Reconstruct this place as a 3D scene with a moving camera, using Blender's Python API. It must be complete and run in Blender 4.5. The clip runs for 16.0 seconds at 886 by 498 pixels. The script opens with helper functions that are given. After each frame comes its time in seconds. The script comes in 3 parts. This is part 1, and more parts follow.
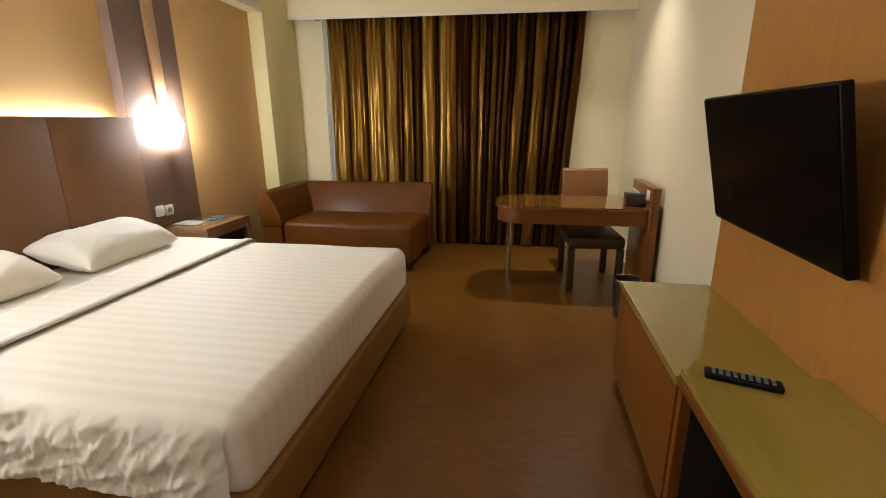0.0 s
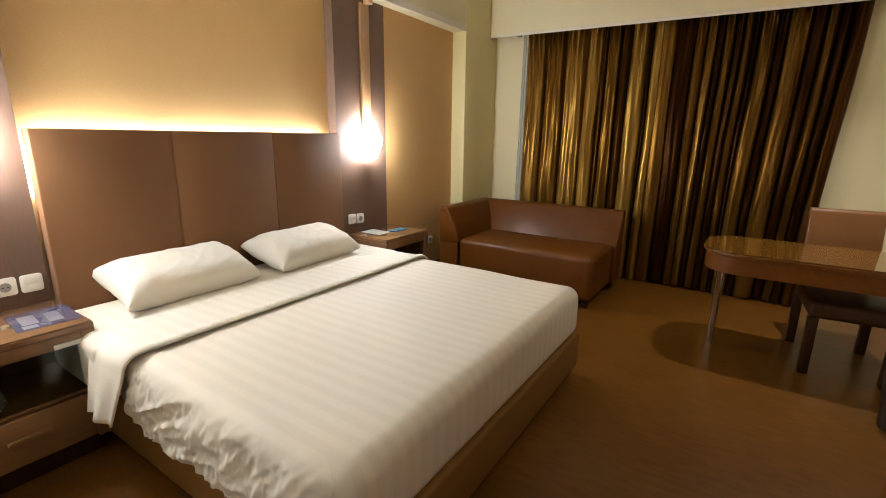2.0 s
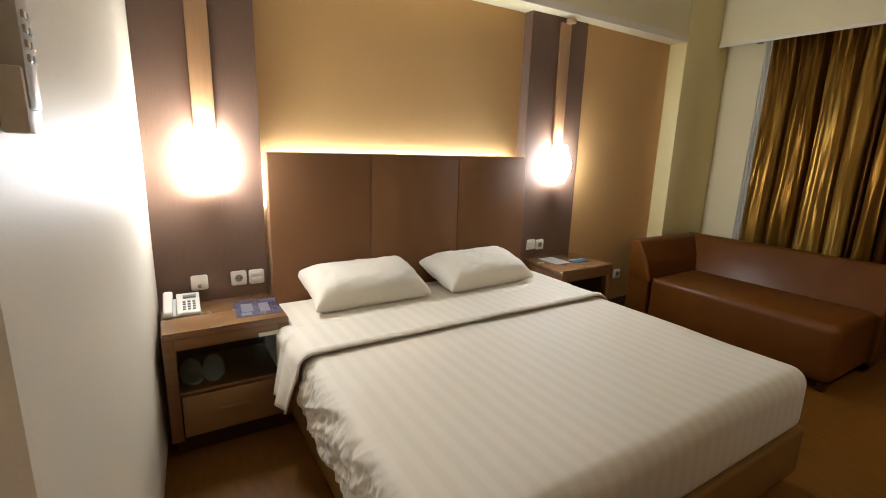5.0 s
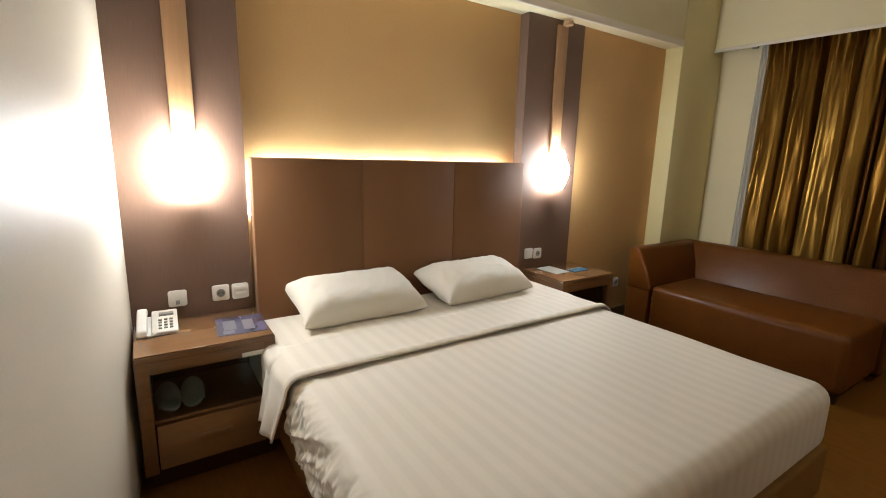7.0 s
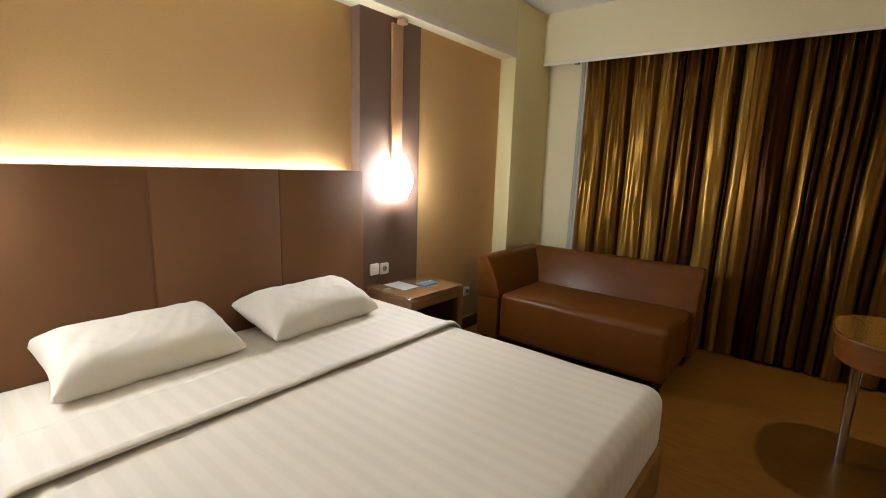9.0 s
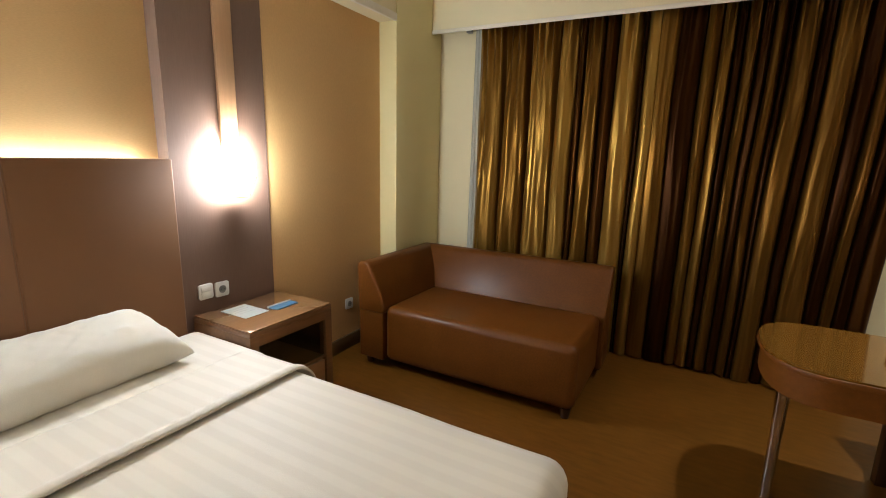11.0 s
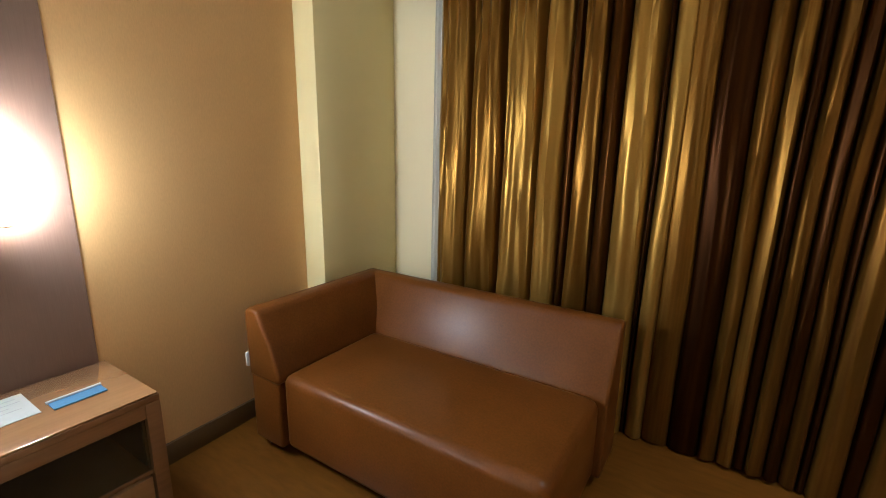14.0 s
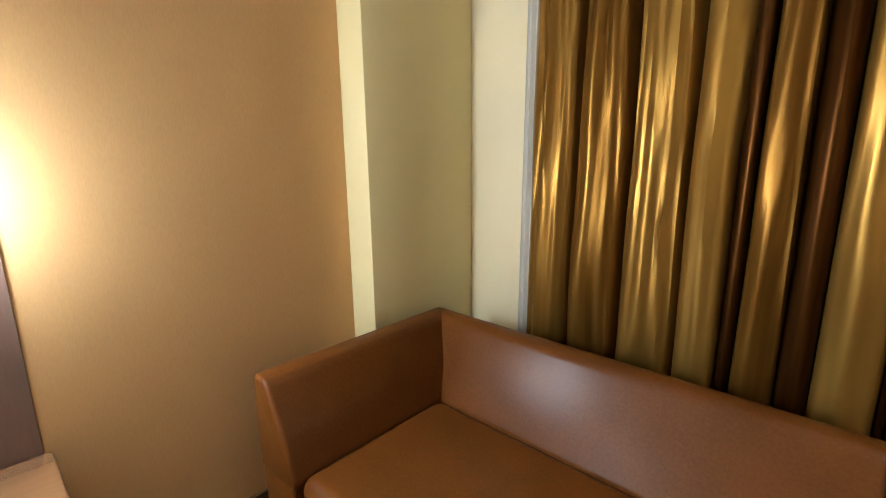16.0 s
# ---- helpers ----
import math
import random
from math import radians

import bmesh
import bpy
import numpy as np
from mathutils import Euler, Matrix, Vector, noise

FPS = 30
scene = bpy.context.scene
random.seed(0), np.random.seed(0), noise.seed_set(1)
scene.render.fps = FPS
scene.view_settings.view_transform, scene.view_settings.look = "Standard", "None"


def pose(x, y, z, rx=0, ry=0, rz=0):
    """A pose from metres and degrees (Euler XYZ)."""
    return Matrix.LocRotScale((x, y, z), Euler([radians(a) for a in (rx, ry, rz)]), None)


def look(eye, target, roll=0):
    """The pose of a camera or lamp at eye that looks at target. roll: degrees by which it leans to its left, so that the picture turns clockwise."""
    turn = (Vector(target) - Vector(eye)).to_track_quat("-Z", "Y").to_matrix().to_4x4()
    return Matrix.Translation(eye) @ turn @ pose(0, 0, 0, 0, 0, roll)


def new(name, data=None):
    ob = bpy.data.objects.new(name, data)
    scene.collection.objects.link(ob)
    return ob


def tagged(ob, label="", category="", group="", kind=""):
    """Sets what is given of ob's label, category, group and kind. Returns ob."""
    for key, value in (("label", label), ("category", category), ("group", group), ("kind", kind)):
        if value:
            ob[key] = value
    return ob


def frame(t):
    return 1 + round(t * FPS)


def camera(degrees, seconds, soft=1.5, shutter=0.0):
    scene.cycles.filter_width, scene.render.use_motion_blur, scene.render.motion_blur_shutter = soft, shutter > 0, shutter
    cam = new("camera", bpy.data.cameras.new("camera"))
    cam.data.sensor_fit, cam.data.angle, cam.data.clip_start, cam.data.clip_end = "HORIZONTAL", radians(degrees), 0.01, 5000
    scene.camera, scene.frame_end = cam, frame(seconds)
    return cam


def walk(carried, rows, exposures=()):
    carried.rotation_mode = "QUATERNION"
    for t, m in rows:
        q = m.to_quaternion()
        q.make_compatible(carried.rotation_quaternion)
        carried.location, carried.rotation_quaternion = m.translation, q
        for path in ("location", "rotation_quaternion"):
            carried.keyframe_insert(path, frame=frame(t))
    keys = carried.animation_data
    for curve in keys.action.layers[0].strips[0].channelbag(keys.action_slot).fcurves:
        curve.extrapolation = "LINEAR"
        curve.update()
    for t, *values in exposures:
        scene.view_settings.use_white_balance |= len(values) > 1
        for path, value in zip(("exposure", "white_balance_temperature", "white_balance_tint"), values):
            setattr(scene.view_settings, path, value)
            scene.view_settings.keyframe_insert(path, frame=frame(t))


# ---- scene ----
cam = camera(88.5, 16.0, soft=1.0)
PATH = [
    (0, (0.047, 1.526, 1.38), (-0.295, 3.423, 0.844), -0.5),
    (0.5, (0.08, 1.628, 1.386), (-0.545, 3.455, 0.865), 0.3),
    (1, (0.103, 1.709, 1.382), (-0.742, 3.45, 0.876), 1.2),
    (1.5, (0.071, 1.768, 1.397), (-0.91, 3.439, 0.901), 0.7),
    (2, (0.006, 1.841, 1.415), (-1.07, 3.457, 0.937), 0.7),
    (2.5, (-0.049, 1.877, 1.42), (-1.185, 3.457, 0.958), 1.2),
    (3, (-0.054, 1.899, 1.43), (-1.338, 3.361, 0.97), 1.3),
    (3.5, (-0.05, 1.927, 1.452), (-1.494, 3.229, 0.987), 1.5),
    (4, (-0.015, 1.977, 1.474), (-1.578, 3.13, 0.999), 2.0),
    (6.5, (-0.085, 2.064, 1.455), (-1.776, 3.052, 1.049), 1.4),
    (7, (-0.171, 2.077, 1.452), (-1.81, 3.154, 1.06), 1.5),
    (7.5, (-0.214, 2.111, 1.467), (-1.774, 3.301, 1.077), 1.7),
    (8, (-0.233, 2.158, 1.456), (-1.668, 3.504, 1.092), 1.6),
    (8.5, (-0.294, 2.245, 1.45), (-1.609, 3.71, 1.097), 2.1),
    (9, (-0.333, 2.396, 1.46), (-1.578, 3.922, 1.113), 1.7),
    (9.5, (-0.333, 2.555, 1.456), (-1.519, 4.13, 1.117), 1.2),
    (10, (-0.381, 2.708, 1.45), (-1.462, 4.357, 1.111), 0.9),
    (10.2, (-0.403, 2.783, 1.447), (-1.422, 4.469, 1.104), 0.9),
    (12.5, (-0.597, 3.768, 1.526), (-1.532, 5.477, 1.075), 1.2),
    (13, (-0.618, 3.94, 1.53), (-1.587, 5.63, 1.076), 1.1),
    (13.5, (-0.598, 4.135, 1.531), (-1.594, 5.809, 1.076), 0.8),
    (14, (-0.58, 4.307, 1.525), (-1.639, 5.942, 1.076), 0.8),
    (14.5, (-0.681, 4.475, 1.499), (-1.795, 6.072, 1.043), 0.4),
    (15, (-0.798, 4.619, 1.49), (-2.019, 6.14, 1.044), -0.0),
    (15.5, (-0.937, 4.772, 1.504), (-2.253, 6.2, 1.025), -0.3),
    (16, (-1.054, 4.931, 1.468), (-2.394, 6.355, 1.051), -0.8),
]
walk(cam, [(t, look(eye, target, roll)) for t, eye, target, roll in PATH], exposures=[(0, 1.56, 5420, 12), (1.5, 1.48, 5420, 12), (3, 1.2, 5420, 12), (4, 1.03, 5440, 12), (6.5, 0.96, 5440, 12), (8, 0.96, 5440, 12), (9, 1.12, 5400, 12), (10, 1.32, 5340, 12), (12.5, 1.5, 5100, 12), (13.5, 1.74, 5000, 12), (14, 1.85, 5000, 12), (14.6, 1.92, 5000, 12), (15.1, 1.72, 5000, 12), (15.5, 1.62, 5000, 12), (16, 2.07, 5000, 12)])


# ---- light ----
world = bpy.data.worlds.new("world")
scene.world = world
world.use_nodes = True
world.node_tree.nodes["Background"].inputs["Color"].default_value = (0.02, 0.016, 0.012, 1)
world.node_tree.nodes["Background"].inputs["Strength"].default_value = 0.2
WARM = (1.0, 0.88, 0.68)
LAMP_GLOW, STRIP_GLOW = 47.0, 38.0


def downlight_lamp(x, y, z, watts, size, spread, colour):
    data = bpy.data.lights.new("downlight_lamp", "AREA")
    data.shape, data.size, data.energy, data.color, data.spread = "DISK", size, watts, colour, radians(spread)
    ob = new("downlight_lamp", data)
    ob.location = (x, y, z)
    return ob


downlight_lamp(0.53, 5.58, 2.945, 3.9, 0.07, 88, WARM)
# Unseen passage lamp, added to brighten the minibar top and near floor.
downlight_lamp(0.6, 0.7, 2.945, 6.2, 0.16, 125, WARM)

# ---- materials ----


def mat(name, colour, rough=0.6, metal=0.0, grain=None, vary=0.15, bump=0.0, scale=20.0, stretch=(1, 1, 1), coat=0.0, spread=3.0, sheen=0.0, darker=None):
    """A surface with two sizes of colour variation, fine relief and gloss that varies with it."""
    m = bpy.data.materials.new(name)
    m.use_nodes = True
    nt = m.node_tree
    b = nt.nodes["Principled BSDF"]
    co = nt.nodes.new("ShaderNodeTexCoord")
    mp = nt.nodes.new("ShaderNodeMapping")
    mp.inputs["Scale"].default_value = stretch
    nt.links.new(co.outputs["Object"], mp.inputs["Vector"])
    fine, wide = nt.nodes.new("ShaderNodeTexNoise"), nt.nodes.new("ShaderNodeTexNoise")
    fine.inputs["Scale"].default_value, wide.inputs["Scale"].default_value = scale, spread
    fine.inputs["Detail"].default_value = 5
    nt.links.new(mp.outputs["Vector"], fine.inputs["Vector"])
    nt.links.new(co.outputs["Object"], wide.inputs["Vector"])
    mix = nt.nodes.new("ShaderNodeMix")
    mix.data_type = "FLOAT"
    mix.inputs[0].default_value = 0.4
    nt.links.new(fine.outputs["Fac"], mix.inputs[2])
    nt.links.new(wide.outputs["Fac"], mix.inputs[3])
    ramp = nt.nodes.new("ShaderNodeValToRGB")
    low = darker or tuple(c * (1 - vary) for c in colour)
    high = tuple(min(1, c * (1 + vary * 0.6)) for c in colour)
    ramp.color_ramp.elements[0].position, ramp.color_ramp.elements[1].position = 0.32, 0.68
    ramp.color_ramp.elements[0].color, ramp.color_ramp.elements[1].color = (*low, 1), (*high, 1)
    nt.links.new(mix.outputs[0], ramp.inputs["Fac"])
    nt.links.new(ramp.outputs["Color"], b.inputs["Base Color"])
    rr = nt.nodes.new("ShaderNodeMapRange")
    rr.inputs["To Min"].default_value, rr.inputs["To Max"].default_value = max(0.02, rough - 0.06), min(1, rough + 0.08)
    nt.links.new(wide.outputs["Fac"], rr.inputs["Value"])
    nt.links.new(rr.outputs["Result"], b.inputs["Roughness"])
    b.inputs["Metallic"].default_value = metal
    b.inputs["Coat Weight"].default_value = coat
    b.inputs["Coat Roughness"].default_value = 0.08
    b.inputs["Sheen Weight"].default_value = sheen
    if bump:
        bp = nt.nodes.new("ShaderNodeBump")
        bp.inputs["Strength"].default_value, bp.inputs["Distance"].default_value = bump, 0.004
        nt.links.new(fine.outputs["Fac"], bp.inputs["Height"])
        nt.links.new(bp.outputs["Normal"], b.inputs["Normal"])
    return m


def glow(name, colour, strength):
    m = bpy.data.materials.new(name)
    m.use_nodes = True
    b = m.node_tree.nodes["Principled BSDF"]
    b.inputs["Base Color"].default_value = (0.9, 0.85, 0.75, 1)
    b.inputs["Emission Color"].default_value = (*colour, 1)
    b.inputs["Emission Strength"].default_value = strength
    return m


CREAM = mat("cream_paint", (0.74, 0.64, 0.315), 0.55, vary=0.04, bump=0.08, scale=180, spread=1.2)
WHITE = mat("white_paint", (0.80, 0.735, 0.60), 0.5, vary=0.04, bump=0.06, scale=160, spread=1.2)
PALE = mat("pale_warm_paint", (0.77, 0.67, 0.45), 0.55, vary=0.04, bump=0.08, scale=180, spread=1.2)
LIGHT_CREAM = mat("light_cream_paint", (0.79, 0.70, 0.44), 0.55, vary=0.04, bump=0.08, scale=180, spread=1.2)
SOFFIT = mat("white_ceiling_paint", (0.82, 0.80, 0.74), 0.6, vary=0.03, bump=0.05, scale=120, spread=1.5)
TAN = mat("tan_wallcovering", (0.60, 0.37, 0.14), 0.6, vary=0.08, bump=0.1, scale=300, spread=1.0, stretch=(1, 0.25, 1))
BROWN_PANEL = mat("dark_brown_wallcovering", (0.175, 0.107, 0.073), 0.55, vary=0.12, bump=0.05, scale=90, stretch=(1, 3, 0.12), spread=1.5)
TAN_PANEL = mat("light_brown_wallcovering", (0.64, 0.395, 0.15), 0.6, vary=0.08, bump=0.05, scale=220, stretch=(1, 1, 0.25), spread=1.0)
FLOOR = mat("brown_wood_floor", (0.148, 0.060, 0.006), 0.33, vary=0.28, bump=0.05, scale=7, stretch=(1.2, 5, 1), spread=2.2)
WOOD = mat("orange_brown_wood", (0.175, 0.058, 0.0045), 0.36, vary=0.2, bump=0.08, scale=7, stretch=(8, 0.8, 8), spread=3.0, coat=0.08)
WALL_WOOD = mat("honey_wood_panel", (0.45, 0.205, 0.034), 0.42, vary=0.12, bump=0.06, scale=6, stretch=(8, 8, 0.7), spread=2.0)
NS_WOOD = mat("walnut_laminate", (0.24, 0.12, 0.046), 0.34, vary=0.18, bump=0.06, scale=8, stretch=(8, 0.8, 8), spread=3.0, coat=0.25)
NS_DRAWER = mat("light_walnut_laminate", (0.33, 0.18, 0.07), 0.4, vary=0.14, bump=0.06, scale=8, stretch=(8, 0.8, 8), spread=3.0)
DESKGLASS = mat("glass_topped_orange_wood", (0.16, 0.072, 0.009), 0.06, vary=0.09, scale=6, stretch=(8, 0.8, 8), spread=3.0, coat=0.7)
# Olive base paints the pale wall's reflection into the glossy cabinet tops.
TOPGLASS = mat("glass_topped_wood", (0.33, 0.24, 0.04), 0.05, vary=0.09, scale=6, stretch=(8, 0.8, 8), spread=3.0, coat=0.7)
DARK = mat("dark_interior", (0.035, 0.03, 0.022), 0.5, vary=0.2, scale=12)
LEATHER = mat("brown_leather", (0.125, 0.042, 0.005), 0.34, vary=0.24, bump=0.05, scale=110, spread=6.5)
LEATHER.node_tree.nodes["Principled BSDF"].inputs["Specular IOR Level"].default_value = 0.22
CHAIR_LEATHER = mat("chair_tan_leather", (0.175, 0.070, 0.015), 0.4, vary=0.12, bump=0.2, scale=140, spread=4.0)
SEAT_LEATHER = mat("dark_brown_leather", (0.06, 0.023, 0.006), 0.42, vary=0.15, bump=0.2, scale=140, spread=4.0)
DARK_WOOD = mat("dark_stained_wood", (0.04, 0.016, 0.005), 0.35, vary=0.2, scale=12, stretch=(6, 6, 0.8))
BEDBASE = mat("tan_brown_bed_upholstery", (0.23, 0.117, 0.022), 0.5, vary=0.12, bump=0.2, scale=150, spread=3.0)
HEADBOARD = mat("headboard_brown_fabric", (0.21, 0.097, 0.034), 0.65, vary=0.12, bump=0.25, scale=420, spread=2.0, sheen=0.1)
BASEBOARD = mat("dark_baseboard", (0.10, 0.058, 0.02), 0.45, vary=0.15, scale=10)
LINEN = mat("plain_white_linen", (0.78, 0.73, 0.625), 0.8, vary=0.04, bump=0.12, scale=260, spread=5.0, sheen=0.2)
PLASTIC = mat("white_plastic", (0.78, 0.75, 0.68), 0.35, vary=0.05, scale=30)
GREY_PLASTIC = mat("grey_plastic", (0.30, 0.29, 0.26), 0.4, vary=0.1, scale=30)
PALE_GREY = mat("pale_grey_plastic", (0.58, 0.57, 0.53), 0.4, vary=0.06, scale=30)
FAINT = mat("faint_grey_print", (0.31, 0.32, 0.31), 0.6, vary=0.2, scale=60)
BLACK = mat("black_plastic", (0.004, 0.004, 0.0045), 0.42, vary=0.2, scale=40)
SCREEN = mat("black_screen", (0.003, 0.003, 0.003), 0.24, vary=0.2, scale=4)
RUBBER = mat("grey_green_rubber", (0.16, 0.20, 0.19), 0.5, vary=0.15, scale=40)
CHROME = mat("brushed_chrome", (0.72, 0.68, 0.60), 0.18, metal=1.0, vary=0.08, scale=30)
PAPER = mat("white_paper", (0.42, 0.44, 0.41), 0.6, vary=0.05, scale=40)
BLUE_PAPER = mat("blue_print", (0.06, 0.17, 0.30), 0.5, vary=0.2, scale=40)
VIOLET_PRINT = mat("violet_blue_print", (0.105, 0.10, 0.17), 0.18, vary=0.5, scale=10, coat=0.4)
GREY_PRINT = mat("grey_print", (0.20, 0.19, 0.22), 0.3, vary=0.1, scale=30)
SLIPPER = mat("slipper_terry_cloth", (0.78, 0.79, 0.74), 0.9, vary=0.08, bump=0.3, scale=200, sheen=0.3)
BIN_BLACK = mat("black_leatherette", (0.03, 0.018, 0.012), 0.4, vary=0.2, bump=0.2, scale=120)
SHEER = mat("sheer_voile", (0.52, 0.50, 0.42), 0.8, vary=0.05, bump=0.1, scale=300)
for m, level in ((FLOOR, 0.34), (BEDBASE, 0.25), (SCREEN, 0.12), (BLACK, 0.15), (HEADBOARD, 0.3), (BROWN_PANEL, 0.35)):
    m.node_tree.nodes["Principled BSDF"].inputs["Specular IOR Level"].default_value = level
SMOKED = bpy.data.materials.new("smoked_glass")
SMOKED.use_nodes = True
for socket, value in (("Base Color", (0.62, 0.72, 0.70, 1)), ("Roughness", 0.06), ("Transmission Weight", 1.0), ("IOR", 1.45)):
    SMOKED.node_tree.nodes["Principled BSDF"].inputs[socket].default_value = value
SHADE = glow("lit_lamp_shade", (1.0, 0.94, 0.81), LAMP_GLOW)
STRIP = glow("light_strip", (0.92, 1.0, 0.92), STRIP_GLOW)
DOWN = glow("downlight_glass", (1.0, 0.78, 0.48), 6.0)
MAPLE = mat("light_maple_batten", (0.50, 0.30, 0.15), 0.45, vary=0.12, scale=8, stretch=(8, 8, 0.7))


def striped_linen():
    """White sateen with woven stripes that run along the bed: alternate bands differ in gloss and a little in tone."""
    m = mat("striped_white_sateen", (0.80, 0.77, 0.69), 0.7, vary=0.03, bump=0.08, scale=260, spread=5.0, sheen=0.15)
    nt = m.node_tree
    b = nt.nodes["Principled BSDF"]
    co, sep = nt.nodes.new("ShaderNodeTexCoord"), nt.nodes.new("ShaderNodeSeparateXYZ")
    nt.links.new(co.outputs["Object"], sep.inputs[0])
    mul, sn, ramp = nt.nodes.new("ShaderNodeMath"), nt.nodes.new("ShaderNodeMath"), nt.nodes.new("ShaderNodeMapRange")
    mul.operation, sn.operation = "MULTIPLY", "SINE"
    mul.inputs[1].default_value = 2 * math.pi / 0.068
    nt.links.new(sep.outputs["Y"], mul.inputs[0])
    nt.links.new(mul.outputs[0], sn.inputs[0])
    ramp.inputs["From Min"].default_value, ramp.inputs["From Max"].default_value = -0.35, 0.35
    nt.links.new(sn.outputs[0], ramp.inputs["Value"])
    mix = nt.nodes.new("ShaderNodeMix")
    mix.data_type = "RGBA"
    mix.inputs["A"].default_value = (0.757, 0.702, 0.596, 1)
    mix.inputs["B"].default_value = (0.79, 0.735, 0.625, 1)
    nt.links.new(ramp.outputs["Result"], mix.inputs["Factor"])
    nt.links.new(mix.outputs["Result"], b.inputs["Base Color"])
    gl = nt.nodes.new("ShaderNodeMapRange")
    gl.inputs["To Min"].default_value, gl.inputs["To Max"].default_value = 0.78, 0.6
    nt.links.new(ramp.outputs["Result"], gl.inputs["Value"])
    nt.links.new(gl.outputs["Result"], b.inputs["Roughness"])
    return m


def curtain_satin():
    """Brown and gold striped satin; the UV map holds the place along the cloth and its tone there: the woven stripe,
    with shade between pleats painted in.
    """
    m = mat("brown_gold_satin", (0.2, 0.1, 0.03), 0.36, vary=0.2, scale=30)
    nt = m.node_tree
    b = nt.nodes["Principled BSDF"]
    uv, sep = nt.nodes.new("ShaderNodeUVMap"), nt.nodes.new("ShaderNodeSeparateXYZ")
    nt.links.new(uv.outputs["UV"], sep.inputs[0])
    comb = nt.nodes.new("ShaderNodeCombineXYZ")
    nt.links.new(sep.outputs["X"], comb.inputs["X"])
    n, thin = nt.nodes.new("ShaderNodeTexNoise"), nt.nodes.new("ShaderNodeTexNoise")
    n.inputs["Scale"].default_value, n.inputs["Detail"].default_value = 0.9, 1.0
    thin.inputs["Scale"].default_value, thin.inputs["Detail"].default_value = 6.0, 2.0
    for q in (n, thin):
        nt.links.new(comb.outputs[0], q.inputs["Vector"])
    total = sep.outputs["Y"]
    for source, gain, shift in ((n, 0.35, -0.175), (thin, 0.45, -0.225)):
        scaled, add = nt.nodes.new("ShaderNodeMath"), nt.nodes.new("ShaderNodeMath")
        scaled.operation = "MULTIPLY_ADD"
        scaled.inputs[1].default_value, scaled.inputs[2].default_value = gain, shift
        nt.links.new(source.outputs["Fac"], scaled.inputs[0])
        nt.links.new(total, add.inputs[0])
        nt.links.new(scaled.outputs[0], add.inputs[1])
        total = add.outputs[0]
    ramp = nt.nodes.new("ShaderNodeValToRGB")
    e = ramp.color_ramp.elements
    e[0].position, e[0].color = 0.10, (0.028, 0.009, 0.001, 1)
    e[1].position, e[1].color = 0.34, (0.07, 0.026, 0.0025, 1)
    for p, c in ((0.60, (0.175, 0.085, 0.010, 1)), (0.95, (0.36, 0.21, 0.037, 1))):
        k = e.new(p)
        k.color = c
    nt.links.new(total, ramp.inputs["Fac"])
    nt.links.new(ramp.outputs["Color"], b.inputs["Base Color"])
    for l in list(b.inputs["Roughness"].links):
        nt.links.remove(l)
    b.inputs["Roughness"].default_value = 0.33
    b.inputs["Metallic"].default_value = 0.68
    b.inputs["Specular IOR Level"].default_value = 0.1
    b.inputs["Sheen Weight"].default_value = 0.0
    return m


STRIPED, SATIN = striped_linen(), curtain_satin()

# ---- mesh helpers ----


def box(bm, x0, y0, z0, x1, y1, z1, bevel=0.0, seg=2):
    made = bmesh.ops.create_cube(bm, size=1)["verts"]
    bmesh.ops.transform(bm, verts=made, matrix=Matrix.Translation(((x0 + x1) / 2, (y0 + y1) / 2, (z0 + z1) / 2)) @ Matrix.Diagonal((x1 - x0, y1 - y0, z1 - z0, 1)))
    if bevel:
        edges = list({e for v in made for e in v.link_edges})
        bmesh.ops.bevel(bm, geom=edges, offset=bevel, segments=seg, profile=0.5, affect="EDGES")
    return bm


def boxes(*rows, bevel=0.0, seg=2):
    bm = bmesh.new()
    for r in rows:
        box(bm, *r, bevel=bevel, seg=seg)
    return bm


def prism(points, axis, a, b, bevel=0.0, seg=2):
    """A closed outline swept along an axis from a to b."""
    bm = bmesh.new()
    order = {"x": lambda p, q, s: (s, p, q), "y": lambda p, q, s: (p, s, q), "z": lambda p, q, s: (p, q, s)}[axis]
    lo = [bm.verts.new(order(p, q, a)) for p, q in points]
    hi = [bm.verts.new(order(p, q, b)) for p, q in points]
    bm.faces.new(lo), bm.faces.new(hi)
    for i in range(len(lo)):
        j = (i + 1) % len(lo)
        bm.faces.new((lo[i], lo[j], hi[j], hi[i]))
    bmesh.ops.recalc_face_normals(bm, faces=bm.faces[:])
    if bevel:
        bmesh.ops.bevel(bm, geom=bm.edges[:], offset=bevel, segments=seg, profile=0.5, affect="EDGES")
    return bm


def tube(rings, sides=24, cx=0.0, cy=0.0, close=True):
    """A turned shape from (radius, z) rings."""
    bm = bmesh.new()
    rows = []
    for r, z in rings:
        rows.append([bm.verts.new((cx + r * math.cos(2 * math.pi * k / sides), cy + r * math.sin(2 * math.pi * k / sides), z)) for k in range(sides)])
    for a, b in zip(rows, rows[1:]):
        for k in range(sides):
            bm.faces.new((a[k], a[(k + 1) % sides], b[(k + 1) % sides], b[k]))
    if close:
        bm.faces.new(rows[0][::-1]), bm.faces.new(rows[-1])
    bmesh.ops.recalc_face_normals(bm, faces=bm.faces[:])
    return bm


